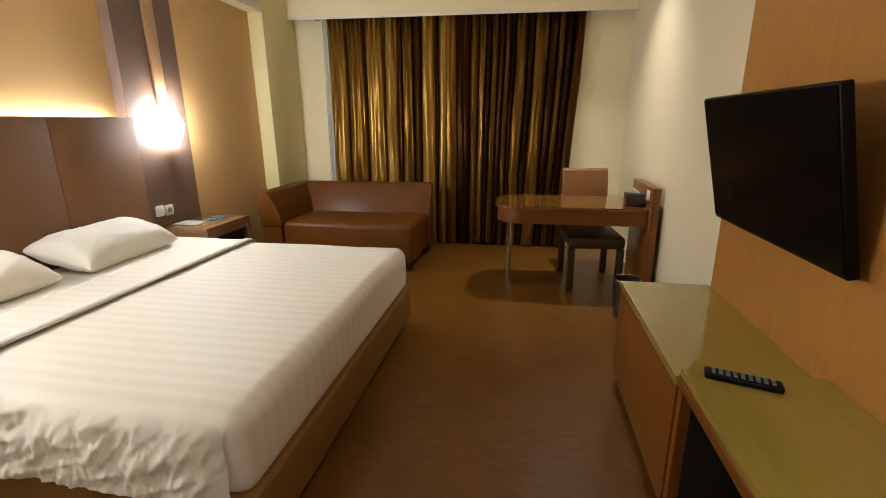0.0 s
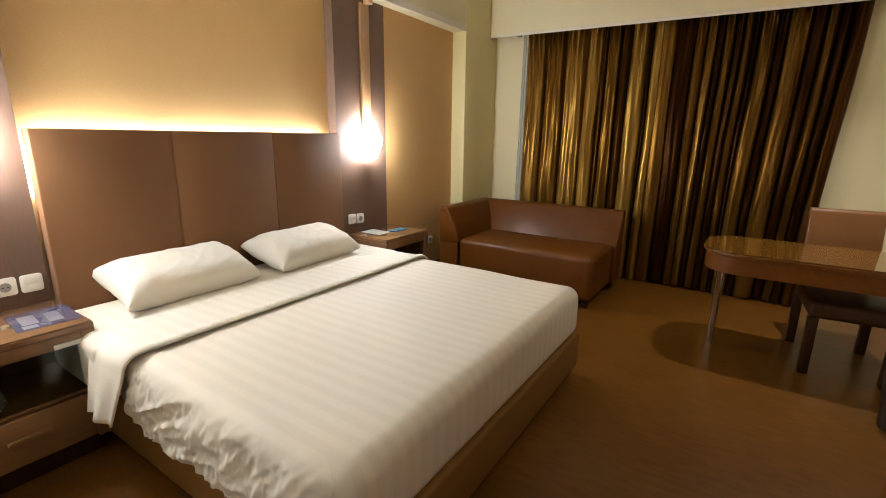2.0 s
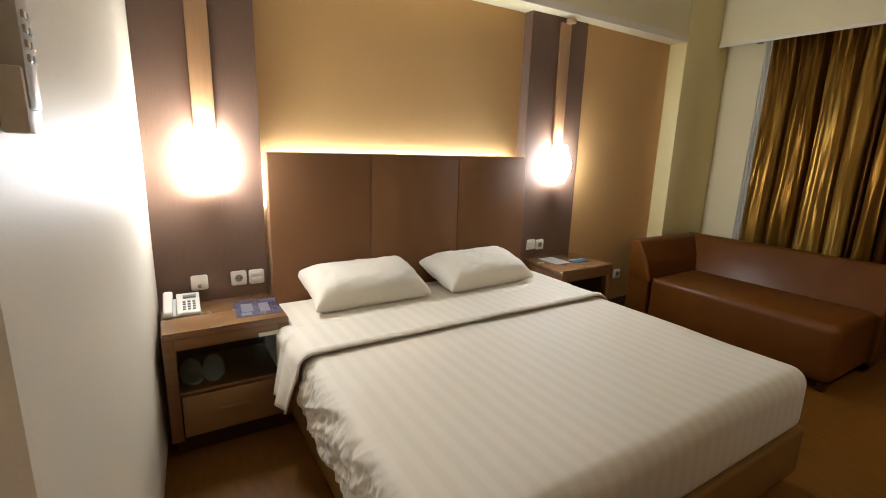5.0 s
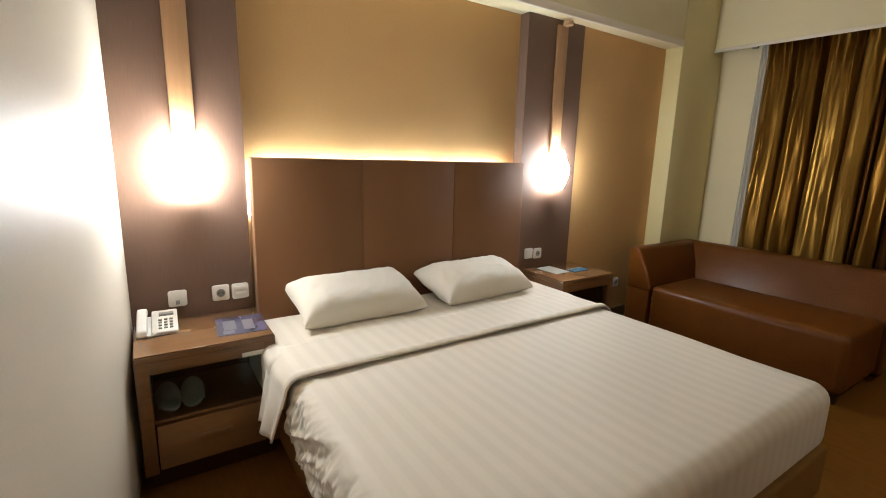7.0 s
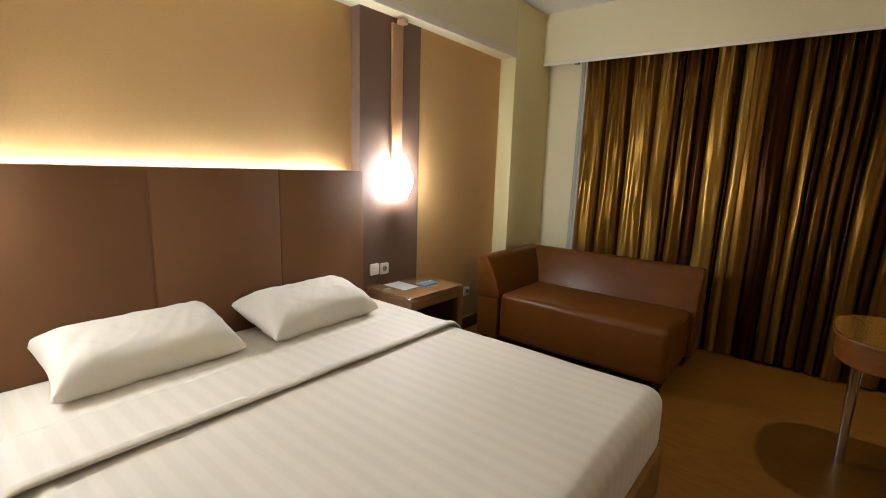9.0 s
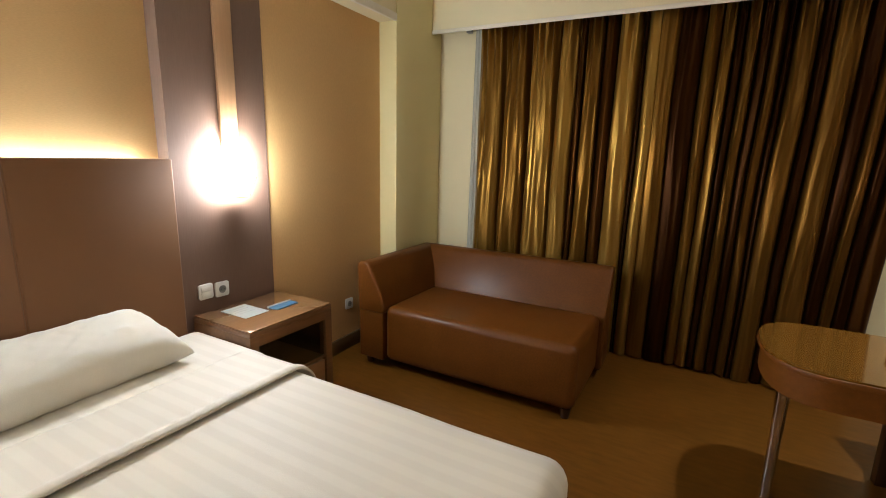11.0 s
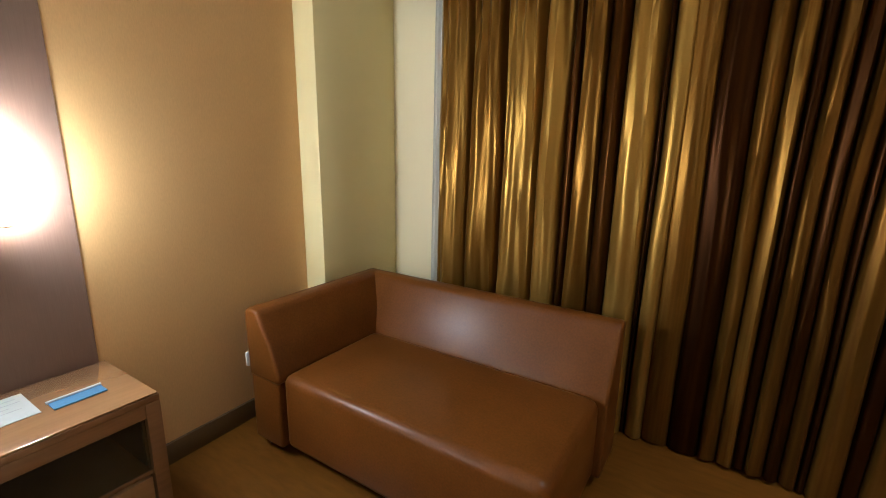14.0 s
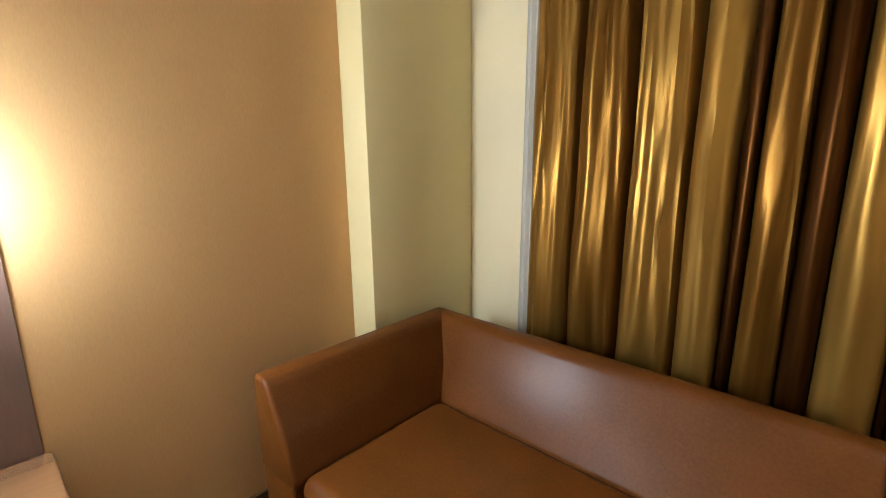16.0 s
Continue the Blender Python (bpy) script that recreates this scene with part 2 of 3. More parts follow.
def sheet(nu, nv, place):
    """A grid of cloth: place(u, v) with u and v from 0 to 1."""
    bm = bmesh.new()
    g = [[bm.verts.new(place(i / nu, j / nv)) for j in range(nv + 1)] for i in range(nu + 1)]
    for i in range(nu):
        for j in range(nv):
            bm.faces.new((g[i][j], g[i + 1][j], g[i + 1][j + 1], g[i][j + 1]))
    return bm


def mesh_of(name, bm, material, smooth=True):
    me = bpy.data.meshes.new(name)
    bm.to_mesh(me)
    bm.free()
    me.materials.append(material)
    if smooth:
        me.polygons.foreach_set("use_smooth", [True] * len(me.polygons))
        me.set_sharp_from_angle(angle=radians(38))
    return me


def part(name, bm, material, parent, label="", at=None):
    ob = new(name, mesh_of(name, bm, material))
    ob.parent = parent
    if at:
        ob.matrix_local = at
    return tagged(ob, label)


def thing(name, x, y, z, label, category, group="", turn=0.0):
    ob = new(name)
    ob.empty_display_size = 0.05
    ob.matrix_world = pose(x, y, z, 0, 0, turn)
    return tagged(ob, label, category, group)


def solo(name, bm, material, label, category, group="", m=None, kind=""):
    ob = new(name, mesh_of(name, bm, material))
    if m:
        ob.matrix_world = m
    return tagged(ob, label, category, group, kind)


def setting(name, bm, material, label, category="wall"):
    return solo(name, bm, material, label, category, kind="structure")


# ---- the room ----
TOP = 2.95
setting("floor", boxes((-3.1, -2.7, -0.12, 1.4, 7.1, 0.0)), FLOOR, "glossy brown wood-look floor", "floor")
setting("ceiling", boxes((-3.1, -2.7, TOP, 1.4, 7.1, TOP + 0.12)), SOFFIT, "plain off-white painted ceiling", "ceiling")
setting("wall_west", boxes((-3.05, 1.6, 0.0, -2.80, 7.0, TOP)), TAN, "tan textured wall behind the headboard")
setting("wall_north", boxes((-2.80, 6.79, 0.0, 1.07, 7.0, TOP)), LIGHT_CREAM, "cream painted wall behind the curtains")
setting("wall_east", boxes((1.07, -2.6, 0.0, 1.3, 7.0, TOP)), PALE, "pale cream painted wall beside the desk")
setting("wall_back", boxes((-0.9, -2.6, 0.0, 1.07, -2.4, TOP)), CREAM, "cream painted end wall of the entrance passage")
setting("wall_passage", boxes((-0.88, -2.4, 0.0, -0.752, 1.70, TOP)), CREAM, "cream painted wall of the entrance passage")
setting("wall_south", prism([(-2.80, 1.976), (-0.74, 1.862), (-0.745, 1.70), (-2.80, 1.80)], "z", 0.0, TOP), WHITE, "off-white painted wall beside the bedside table")
setting("wall_panel_1", boxes((-2.798, 1.952, 0.0, -2.71, 2.518, 2.46)), BROWN_PANEL, "dark brown wall panel behind a bedside lamp", "wall panel")
setting("wall_panel_2", boxes((-2.798, 4.412, 0.0, -2.71, 4.985, 2.46)), BROWN_PANEL, "dark brown wall panel behind a bedside lamp", "wall panel")
setting("wall_panel_3", prism([(-2.798, 4.986), (-2.713, 4.986), (-2.748, 6.115), (-2.798, 6.115)], "z", 0.0, 2.46), TAN_PANEL, "light brown wall panel beside the sofa", "wall panel")
setting("column", boxes((-2.80, 6.116, 0.0, -2.59, 6.789, TOP), bevel=0.004), CREAM, "cream painted corner column", "column")
setting("beam_west", boxes((-2.798, 1.95, 2.46, -2.592, 6.114, TOP), bevel=0.004), LIGHT_CREAM, "cream painted ceiling beam over the headboard", "beam")
setting("beam_north", prism([(-2.588, 2.482), (1.068, 2.425), (1.068, TOP), (-2.588, TOP)], "y", 6.632, 6.652), LIGHT_CREAM, "cream painted curtain pelmet beam", "beam")
setting("beam_trim", boxes((-2.604, 1.95, 2.452, -2.580, 6.112, 2.505), bevel=0.004), WHITE, "white edge trim along the beam", "trim")
setting("pelmet_trim", prism([(-2.587, 2.474), (1.067, 2.417), (1.067, 2.447), (-2.587, 2.504)], "y", 6.620, 6.6315, bevel=0.002), WHITE, "white edge trim along the curtain pelmet", "trim")
setting("baseboard", prism([(-2.712, 5.02), (-2.695, 5.02), (-2.73, 6.114), (-2.747, 6.114)], "z", 0.0, 0.11, bevel=0.003), BASEBOARD, "dark brown baseboard", "baseboard")
setting("wall_panel_4", boxes((0.977, 1.0, 0.0, 1.069, 3.855, 2.60), bevel=0.002), WALL_WOOD, "honey brown wood wall panel behind the television", "wall panel")

# ---- headboard, light strips ----
hb = thing("headboard", -2.66, 3.465, 0.0, "brown fabric headboard in three upholstered panels", "headboard")
for y0, y1 in ((-0.93, -0.326), (-0.322, 0.318), (0.322, 0.93)):
    part("upholstered_panel", boxes((-0.075, y0, 0.10, 0.005, y1, 1.432), bevel=0.007, seg=3), HEADBOARD, hb)
part("backing", boxes((-0.07, -0.924, 0.12, 0.0, 0.924, 1.424), bevel=0.004), HEADBOARD, hb)
part("back_frame", boxes((-0.10, -0.86, 0.05, -0.077, 0.86, 1.36)), DARK_WOOD, hb)
for y0, y1 in ((2.56, 3.10), (3.13, 3.74), (3.77, 4.30)):
    solo("light_strip", boxes((-2.79, y0, 1.37, -2.765, y1, 1.39), bevel=0.004), STRIP, "lit linear lamp hidden behind the headboard", "light strip", "strips behind the headboard")
for y in (2.545, 4.385):
    solo("light_strip", boxes((-2.79, y - 0.006, 1.12, -2.772, y + 0.006, 1.36), bevel=0.004), STRIP, "lit linear lamp hidden behind the headboard", "light strip", "strips behind the headboard")


# ---- bedside wall lamps ----
def bedside_lamp(y):
    t = thing("wall_lamp", -2.71, y, 1.24, "lit bedside lamp with a glowing shade on a wooden batten", "lamp", "bedside lamps")
    part("batten", boxes((0.001, -0.05, 0.06, 0.022, 0.05, 1.18), bevel=0.003), MAPLE, t, "light wooden batten")
    part("canopy", tube([(0.012, 1.165), (0.036, 1.172), (0.038, 1.192), (0.034, 1.198)], 24, 0.062, 0.0), MAPLE, t)
    shade = bmesh.new()
    rings = ((0.05, 0.0), (0.053, 0.004), (0.084, 0.10), (0.086, 0.16), (0.055, 0.255), (0.051, 0.29))
    rows = []
    for r, z in rings:
        ring = []
        for k in range(25):
            a = math.pi * (k / 24 - 0.5) * 1.04
            n = 5.0
            d = (abs(math.cos(a)) ** n + abs(math.sin(a)) ** n) ** (-1 / n)
            ring.append(shade.verts.new((0.034 + r * 1.0 * d * math.cos(a), r * d * math.sin(a), z)))
        rows.append(ring)
    for p, q in zip(rows, rows[1:]):
        for k in range(24):
            shade.faces.new((p[k], p[k + 1], q[k + 1], q[k]))
    shade.faces.new(rows[0][::-1])
    part("shade", shade, SHADE, t, "glowing warm white shade")
    part("base_cap", boxes((0.028, -0.052, -0.010, 0.085, 0.052, -0.002), bevel=0.002), MAPLE, t, "small wooden cap")
    part("bracket", boxes((0.0265, -0.012, 0.14, 0.05, 0.012, 0.165), bevel=0.003), CHROME, t)
    return t


bedside_lamp(2.253)
bedside_lamp(4.735)


# ---- bed ----
bed = thing("bed", -1.69, 3.475, 0.0, "double bed on a brown upholstered box base", "bed")
part("base", boxes((-0.96, -0.945, 0.055, 0.975, 0.965, 0.285), bevel=0.018, seg=3), BEDBASE, bed, "tan brown upholstered base")
for sx in (-0.85, 0.85):
    for sy in (-0.82, 0.82):
        part("leg", boxes((sx - 0.03, sy - 0.03, 0.0, sx + 0.03, sy + 0.03, 0.056), bevel=0.004), DARK_WOOD, bed)
part("mattress", boxes((-0.955, -0.935, 0.287, 0.945, 0.945, 0.545), bevel=0.05, seg=4), LINEN, bed, "mattress under a white sheet")
part("fitted_sheet", boxes((-0.962, -1.012, 0.31, -0.40, 0.974, 0.582), bevel=0.055, seg=5), STRIPED, bed, "white sheet over the head end")


def ripple(x, z, s):
    return noise.noise(Vector((x * s, z * s * 0.35, 3.1)))


duvet = thing("duvet", -1.69, 3.475, 0.0, "white striped sateen duvet tucked in at the foot", "duvet")


cover = boxes((-0.44, -0.957, 0.268, 0.966, 0.957, 0.570), bevel=0.072, seg=5)
bmesh.ops.subdivide_edges(cover, edges=[e for e in cover.edges if e.calc_length() > 0.2], cuts=14, use_grid_fill=True)
for v in cover.verts:
    k = noise.noise(Vector((v.co.x * 3.2, v.co.y * 2.6, 1.7))) * 0.005 + noise.noise(Vector((v.co.x * 9, v.co.y * 8, v.co.z * 9))) * 0.0018
    v.co += Vector((k * 0.6, 0, k))
part("cover", cover, STRIPED, duvet)


def tuck(x, d, s, k):
    """Thin upright creases, sharper on top than in the valleys."""
    return 1 - abs(noise.noise(Vector((x * s + 0.3 * s * d, d * s * 0.22, k)))) * 2.6


def near_flap(u, v):
    x = -0.235 + u * (1.135 + 0.02 * v)
    d = v * 0.27
    loose = min(1.0, max(0.0, v - 0.12) * 2.2) * (1.0 - 0.35 * v)
    fold = 0.013 * ripple(x, d, 5.0) + 0.013 * max(0.0, tuck(x, d, 9.0, 1.0)) + 0.008 * max(0.0, tuck(x + 0.5 * d, d * 1.8, 17.0, 5.0)) + 0.005 * max(0.0, tuck(x - 0.7 * d, d * 2.5, 29.0, 2.0)) + 0.004 * ripple(x, d * 4, 40.0)
    r = min(1.0, v * 2.6)
    fold += 0.020 * max(0.0, tuck(x * 0.8 + 1.1 * d, d * 3.4, 6.5, 8.0)) + 0.010 * max(0.0, tuck(x * 0.7 - 1.3 * d, d * 4.0, 9.5, 11.0)) + 0.006 * ripple(x * 1.6 + d, d * 9, 9.0)
    end = max(0.0, (u - 0.9) / 0.1) ** 2
    y = -0.880 - 0.084 * math.sin(r * math.pi / 2) - 0.008 * v - loose * fold * (1 - 0.8 * end) + 0.014 * end * (1 - v)
    z = 0.5745 - 0.075 * (1 - math.cos(r * math.pi / 2)) - max(0.0, v - 0.385) * 0.36 - 0.010 * end * (1 - v)
    return (x + 0.03 * u ** 10 * noise.noise(Vector((4.0, d * 11, 1.0))), y, z + 0.004 * loose * ripple(x + 3, 0, 11))


part("hanging_side", sheet(330, 56, near_flap), STRIPED, duvet, "crumpled hanging edge")


turned = thing("turned_down_sheet", -1.69, 3.475, 0.0, "white striped sheet turned down over the duvet", "sheet")


def band(u, v):
    """A path from the near hanging hem over the bed to the far side; u runs from head to foot."""
    near, r, rf, flat, far = 0.205, 0.07, 0.12, 1.82, 0.14
    arc, arc2 = r * math.pi / 2, rf * math.pi / 2
    s = v * (near + arc + flat + arc2 + far)
    x = -0.515 + 0.345 * u
    if s < near:
        y, z, level = -1.035 - 0.03 * (1 - s / near) + 0.03 * (s / near), 0.305 + s, 0.0
    elif s < near + arc:
        a = (s - near) / r
        y, z, level = -1.005 + r * (1 - math.cos(a)), 0.510 + r * math.sin(a), math.sin(a)
    elif s < near + arc + flat:
        y, z, level = -1.005 + r + s - near - arc, 0.580, 1.0
    elif s < near + arc + flat + arc2:
        a = (s - near - arc - flat) / rf
        y, z, level = -1.005 + r + flat + rf * math.sin(a), 0.580 - rf + rf * math.cos(a), math.cos(a)
    else:
        k = s - near - arc - flat - arc2
        y, z, level = -1.005 + r + rf + flat + 0.05 * k, 0.580 - rf - k, 0.0
    hang = max(0.0, 1 - s / 0.3)
    x += 0.15 * hang * (0.5 - u) + 0.02 * hang + 0.006 * noise.noise(Vector((0, s * 4, 2)))
    z += level * (0.012 * math.exp(-((u - 0.93) / 0.06) ** 2) - 0.006 * max(0.0, 1 - u / 0.75) + 0.004)
    return (x, y + 0.014 * hang * math.sin(u * 9), z + 0.003 * noise.noise(Vector((x * 8, s * 5, 4))))


cloth = part("fold", sheet(34, 120, band), STRIPED, turned)
thick = cloth.modifiers.new("thickness", "SOLIDIFY")
thick.thickness, thick.offset = 0.010, 0.0


def pillow(x, y, z, tilt, turn, seed):
    a, b, h = 0.203, 0.347, 0.110
    bm = bmesh.new()
    n, k = 44, 64
    grid = {}
    for side in (1, -1):
        for i in range(n + 1):
            for j in range(k + 1):
                u, v = 2 * i / n - 1, 2 * j / k - 1
                rim = i in (0, n) or j in (0, k)
                if rim and side == -1:
                    grid[side, i, j] = grid[1, i, j]
                    continue
                puff = (max(0, 1 - abs(u) ** 2.9) ** 0.52) * (max(0, 1 - abs(v) ** 7) ** 0.5)
                ear = (abs(u) * abs(v)) ** 4
                pinch = 1 - 0.07 * (1 - abs(v)) ** 0 * (abs(u) ** 6) * (1 - abs(v) ** 4) * 1.4
                px = a * u * pinch * (1 - 0.05 * (1 - v * v) * abs(u) ** 3) + 0.010 * ear * u
                py = b * v * (1 - 0.06 * (1 - u * u) * abs(v) ** 3) + 0.010 * ear * v
                wr = 0.005 * noise.noise(Vector((u * 2.2 + seed, v * 3, side))) + 0.002 * noise.noise(Vector((u * 7, v * 9 + seed, side * 2))) + 0.005 * noise.noise(Vector((u * 2.5 + v * 5.5, (v - u) * 1.3 + seed, side * 5))) * (0.3 + abs(v)) + 0.005 * max(0.0, 0.55 - 3.2 * abs(noise.noise(Vector((u * 1.9 + v * 2.6, v * 1.2 - u * 0.8 + seed, side * 3 + seed)))))
                pz = side * h * (1.05 if side == 1 else 0.75) * puff + wr * (0.3 + puff)
                grid[side, i, j] = bm.verts.new((px, py, pz))
    for side in (1, -1):
        for i in range(n):
            for j in range(k):
                f = (grid[side, i, j], grid[side, i + 1, j], grid[side, i + 1, j + 1], grid[side, i, j + 1])
                bm.faces.new(f if side == 1 else f[::-1])
    return solo("pillow", bm, LINEN, "plump white cotton pillow leaning on the headboard", "pillow", "pillows on the bed", m=pose(x, y, z, 0, tilt, turn))


pillow(-2.485, 3.022, 0.672, 14, 0, 0.0)
pillow(-2.482, 3.848, 0.668, 13, 3, 4.3)


# ---- bedside tables ----
def nightstand(y):
    t = thing("nightstand", -2.70, y, 0.0, "walnut bedside table with a smoked glass flap and a drawer", "nightstand", "bedside tables")
    w, d = 0.275, 0.44
    part("top", boxes((0.0, -w, 0.60, d, w, 0.624), bevel=0.003), NS_WOOD, t)
    part("glass_plate", boxes((0.004, -w + 0.004, 0.6245, d - 0.003, w - 0.004, 0.632), bevel=0.002), NS_GLASS, t, "clear glass plate")
    for s in (-1, 1):
        part("side_panel", boxes((0.0, min(s * w, s * (w - 0.05)), 0.09, d, max(s * w, s * (w - 0.05)), 0.5995), bevel=0.002), NS_WOOD, t)
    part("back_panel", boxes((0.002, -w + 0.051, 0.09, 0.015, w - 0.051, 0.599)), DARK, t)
    part("rail", boxes((d - 0.03, -w + 0.051, 0.545, d - 0.002, w - 0.051, 0.5985), bevel=0.002), NS_WOOD, t)
    part("shelf", boxes((0.016, -w + 0.051, 0.315, d - 0.012, w - 0.051, 0.33), bevel=0.002), NS_WOOD, t)
    # Thin dark sheets over the compartment's inner sides and top.
    part("dark_inner_faces", boxes((0.016, -w + 0.051, 0.33, d - 0.05, -w + 0.056, 0.544), (0.016, w - 0.056, 0.33, d - 0.05, w - 0.051, 0.544), (0.016, -w + 0.057, 0.535, d - 0.05, w - 0.057, 0.544)), DARK, t)
    dr = part("drawer", boxes((0.05, -w + 0.056, 0.10, d - 0.008, w - 0.056, 0.305), bevel=0.003), NS_DRAWER, t, "light walnut drawer")
    part("handle", boxes((d - 0.008, -0.07, 0.205, d + 0.006, 0.07, 0.226), bevel=0.004), NS_DRAWER, dr)
    flap = part("glass_flap", boxes((d - 0.02, -w + 0.053, 0.333, d - 0.015, w - 0.053, 0.543), bevel=0.001, seg=1), SMOKED, t, "dark smoked glass flap")
    flap.visible_shadow = False
    part("plinth", boxes((0.02, -w + 0.02, 0.0, d - 0.05, w - 0.02, 0.0895)), DARK_WOOD, t)
    return t


NS_GLASS = mat("glass_over_walnut", (0.26, 0.138, 0.056), 0.07, vary=0.14, scale=8, stretch=(8, 0.8, 8), spread=3.0, coat=0.9)
ns1 = nightstand(2.252)
part("pull_tab", boxes((0.44, 0.128, 0.548, 0.449, 0.238, 0.568), bevel=0.003), PLASTIC, ns1, "pale metal pull")
nightstand(4.73)

# ---- sofa ----
sofa = thing("sofa", -1.7, 5.95, 0.0, "brown leather sofa with one slanted armrest", "sofa")
part("seat", boxes((-0.575, -0.42, 0.065, 0.735, 0.24, 0.458), bevel=0.05, seg=6), LEATHER, sofa)
part("backrest", prism([(0.215, 0.066), (0.47, 0.066), (0.47, 0.735), (0.455, 0.757), (0.415, 0.757), (0.385, 0.741), (0.235, 0.44)], "x", -0.73, 0.765, bevel=0.018, seg=4), LEATHER, sofa)
part("armrest", prism([(-0.787, 0.405), (-0.792, 0.735), (-0.775, 0.756), (-0.715, 0.756), (-0.69, 0.74), (-0.605, 0.58), (-0.56, 0.44), (-0.572, 0.405)], "y", -0.440, 0.462, bevel=0.018, seg=4), LEATHER, sofa)
part("arm_base", prism([(-0.782, 0.066), (-0.782, 0.42), (-0.577, 0.42), (-0.577, 0.066)], "y", -0.434, 0.458, bevel=0.012, seg=3), LEATHER, sofa)
for fx in (-0.74, 0.68):
    for fy in (-0.36, 0.40):
        part("foot", tube([(0.024, 0.0), (0.034, 0.066)], 14, fx, fy), DARK_WOOD, sofa)


# ---- curtains ----
def curtain(name, pleats, x1, low, seed, label, y=6.722, deep=0.088):
    """A hanging cloth of uneven rounded pleats with narrow valleys between them. pleats: rows of the left end, the tone
    (woven stripe and painted shade) and the depth of the fold.
    """
    ends = [p[0] for p in pleats[1:]] + [x1]
    x0 = pleats[0][0]
    rows = 64
    us = []
    for i, (p, q) in enumerate(zip(pleats, ends)):
        steps = max(10, int((q - p[0]) / 0.007))
        us += [(i, k / steps) for k in range(steps)]
    us.append((len(pleats) - 1, 1.0))

    def place(i, f, v):
        left, tone, bulge = pleats[i]
        wide = ends[i] - left
        f = min(1.0, max(0.0, f + 0.35 * f * (1 - f) * noise.noise(Vector((i * 3.7, v * 2.6, seed)))))
        blend = math.sin(math.pi * f) ** 0.6
        skew = 0.35 * noise.noise(Vector((i * 2.3, v * 1.4, seed + 5)))
        ridge = 1.1 * (1 - abs(2 * f - 1) ** 2.6) + 0.5 * skew * math.sin(2 * math.pi * f)
        x = left + wide * f
        pucker = 0.26 * noise.noise(Vector((x * 30, v * 2.4, seed))) + 0.40 * noise.noise(Vector((x * 11, v * 3.6, seed + 9))) + 0.13 * noise.noise(Vector((x * 52, v * 5.5, seed + 2)))
        gather = 0.5 * math.exp(-v / 0.11) * math.sin(2 * math.pi * max(2, round(wide / 0.045)) * f + i)
        d = deep * bulge * (ridge - 0.55 + blend * (pucker + gather))
        d = max(-0.05, min(d, 0.062 + 0.05 * v))
        share = (x - x0) / (x1 - x0)
        sway = 0.022 * noise.noise(Vector((x * 3, v * 2.0, seed + 3))) * math.sin(math.pi * min(1, v + 0.15))
        over = -0.02 * min(1.0, wide / 0.15) * bulge * math.sin(2 * math.pi * f) * (0.5 + v)
        return (x + low * share * v + sway + over, y - 0.025 * v - d, 2.56 - v * (2.543 + 0.010 * math.sin(x * 9 + seed)))

    bm = bmesh.new()
    uv = bm.loops.layers.uv.new("UVMap")
    cols = [[bm.verts.new(place(i, f, j / rows)) for j in range(rows + 1)] for i, f in us]
    for c in range(len(us) - 1):
        i, f = us[c]
        g = us[c + 1][1] if us[c + 1][0] == i else 1.0
        for j in range(rows):
            face = bm.faces.new((cols[c][j], cols[c + 1][j], cols[c + 1][j + 1], cols[c][j + 1]))
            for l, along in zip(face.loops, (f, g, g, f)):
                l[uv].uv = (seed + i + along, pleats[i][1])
    return solo(name, bm, SATIN, label, "curtain", "satin curtains")


# Narrow low-tone rows paint the shade between gold pleats into the cloth.
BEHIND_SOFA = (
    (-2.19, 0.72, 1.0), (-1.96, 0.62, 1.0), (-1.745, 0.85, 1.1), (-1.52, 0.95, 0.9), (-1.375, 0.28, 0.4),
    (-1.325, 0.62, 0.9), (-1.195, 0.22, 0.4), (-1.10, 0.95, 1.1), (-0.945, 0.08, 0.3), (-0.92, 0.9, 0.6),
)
# Gold tones kept lower here, painting in the weaker light by the desk.
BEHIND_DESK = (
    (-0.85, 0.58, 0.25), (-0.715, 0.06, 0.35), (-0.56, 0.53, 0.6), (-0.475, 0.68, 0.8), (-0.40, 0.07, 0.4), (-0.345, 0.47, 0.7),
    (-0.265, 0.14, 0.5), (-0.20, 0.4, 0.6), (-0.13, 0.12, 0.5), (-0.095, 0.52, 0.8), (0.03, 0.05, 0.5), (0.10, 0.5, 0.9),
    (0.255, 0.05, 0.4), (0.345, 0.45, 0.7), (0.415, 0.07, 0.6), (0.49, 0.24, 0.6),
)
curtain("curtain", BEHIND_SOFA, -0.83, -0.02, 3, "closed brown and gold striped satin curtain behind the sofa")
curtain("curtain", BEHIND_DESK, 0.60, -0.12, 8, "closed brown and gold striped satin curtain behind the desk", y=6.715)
solo("sheer_curtain", sheet(24, 4, lambda u, v: (-2.245 + 0.10 * u - 0.03 * v * (1 - u), 6.765 + 0.008 * math.sin(u * 20), 2.55 - 2.5 * v)), SHEER, "thin white sheer curtain behind the satin one", "curtain")
rail = solo("curtain_rail", boxes((-2.23, 6.73, 2.565, 0.66, 6.755, 2.59), bevel=0.003), PLASTIC, "white curtain rail behind the pelmet", "curtain rail")
part("end_stop", boxes((-2.305, 6.70, 2.476, -2.262, 6.745, 2.50), (-2.292, 6.715, 2.499, -2.229, 6.73, 2.575), bevel=0.003), GREY_PLASTIC, rail, "grey end stop")

# ---- desk ----
desk = thing("desk", -0.015, 5.415, 0.0, "wooden writing desk with a rounded end and glass top", "desk")


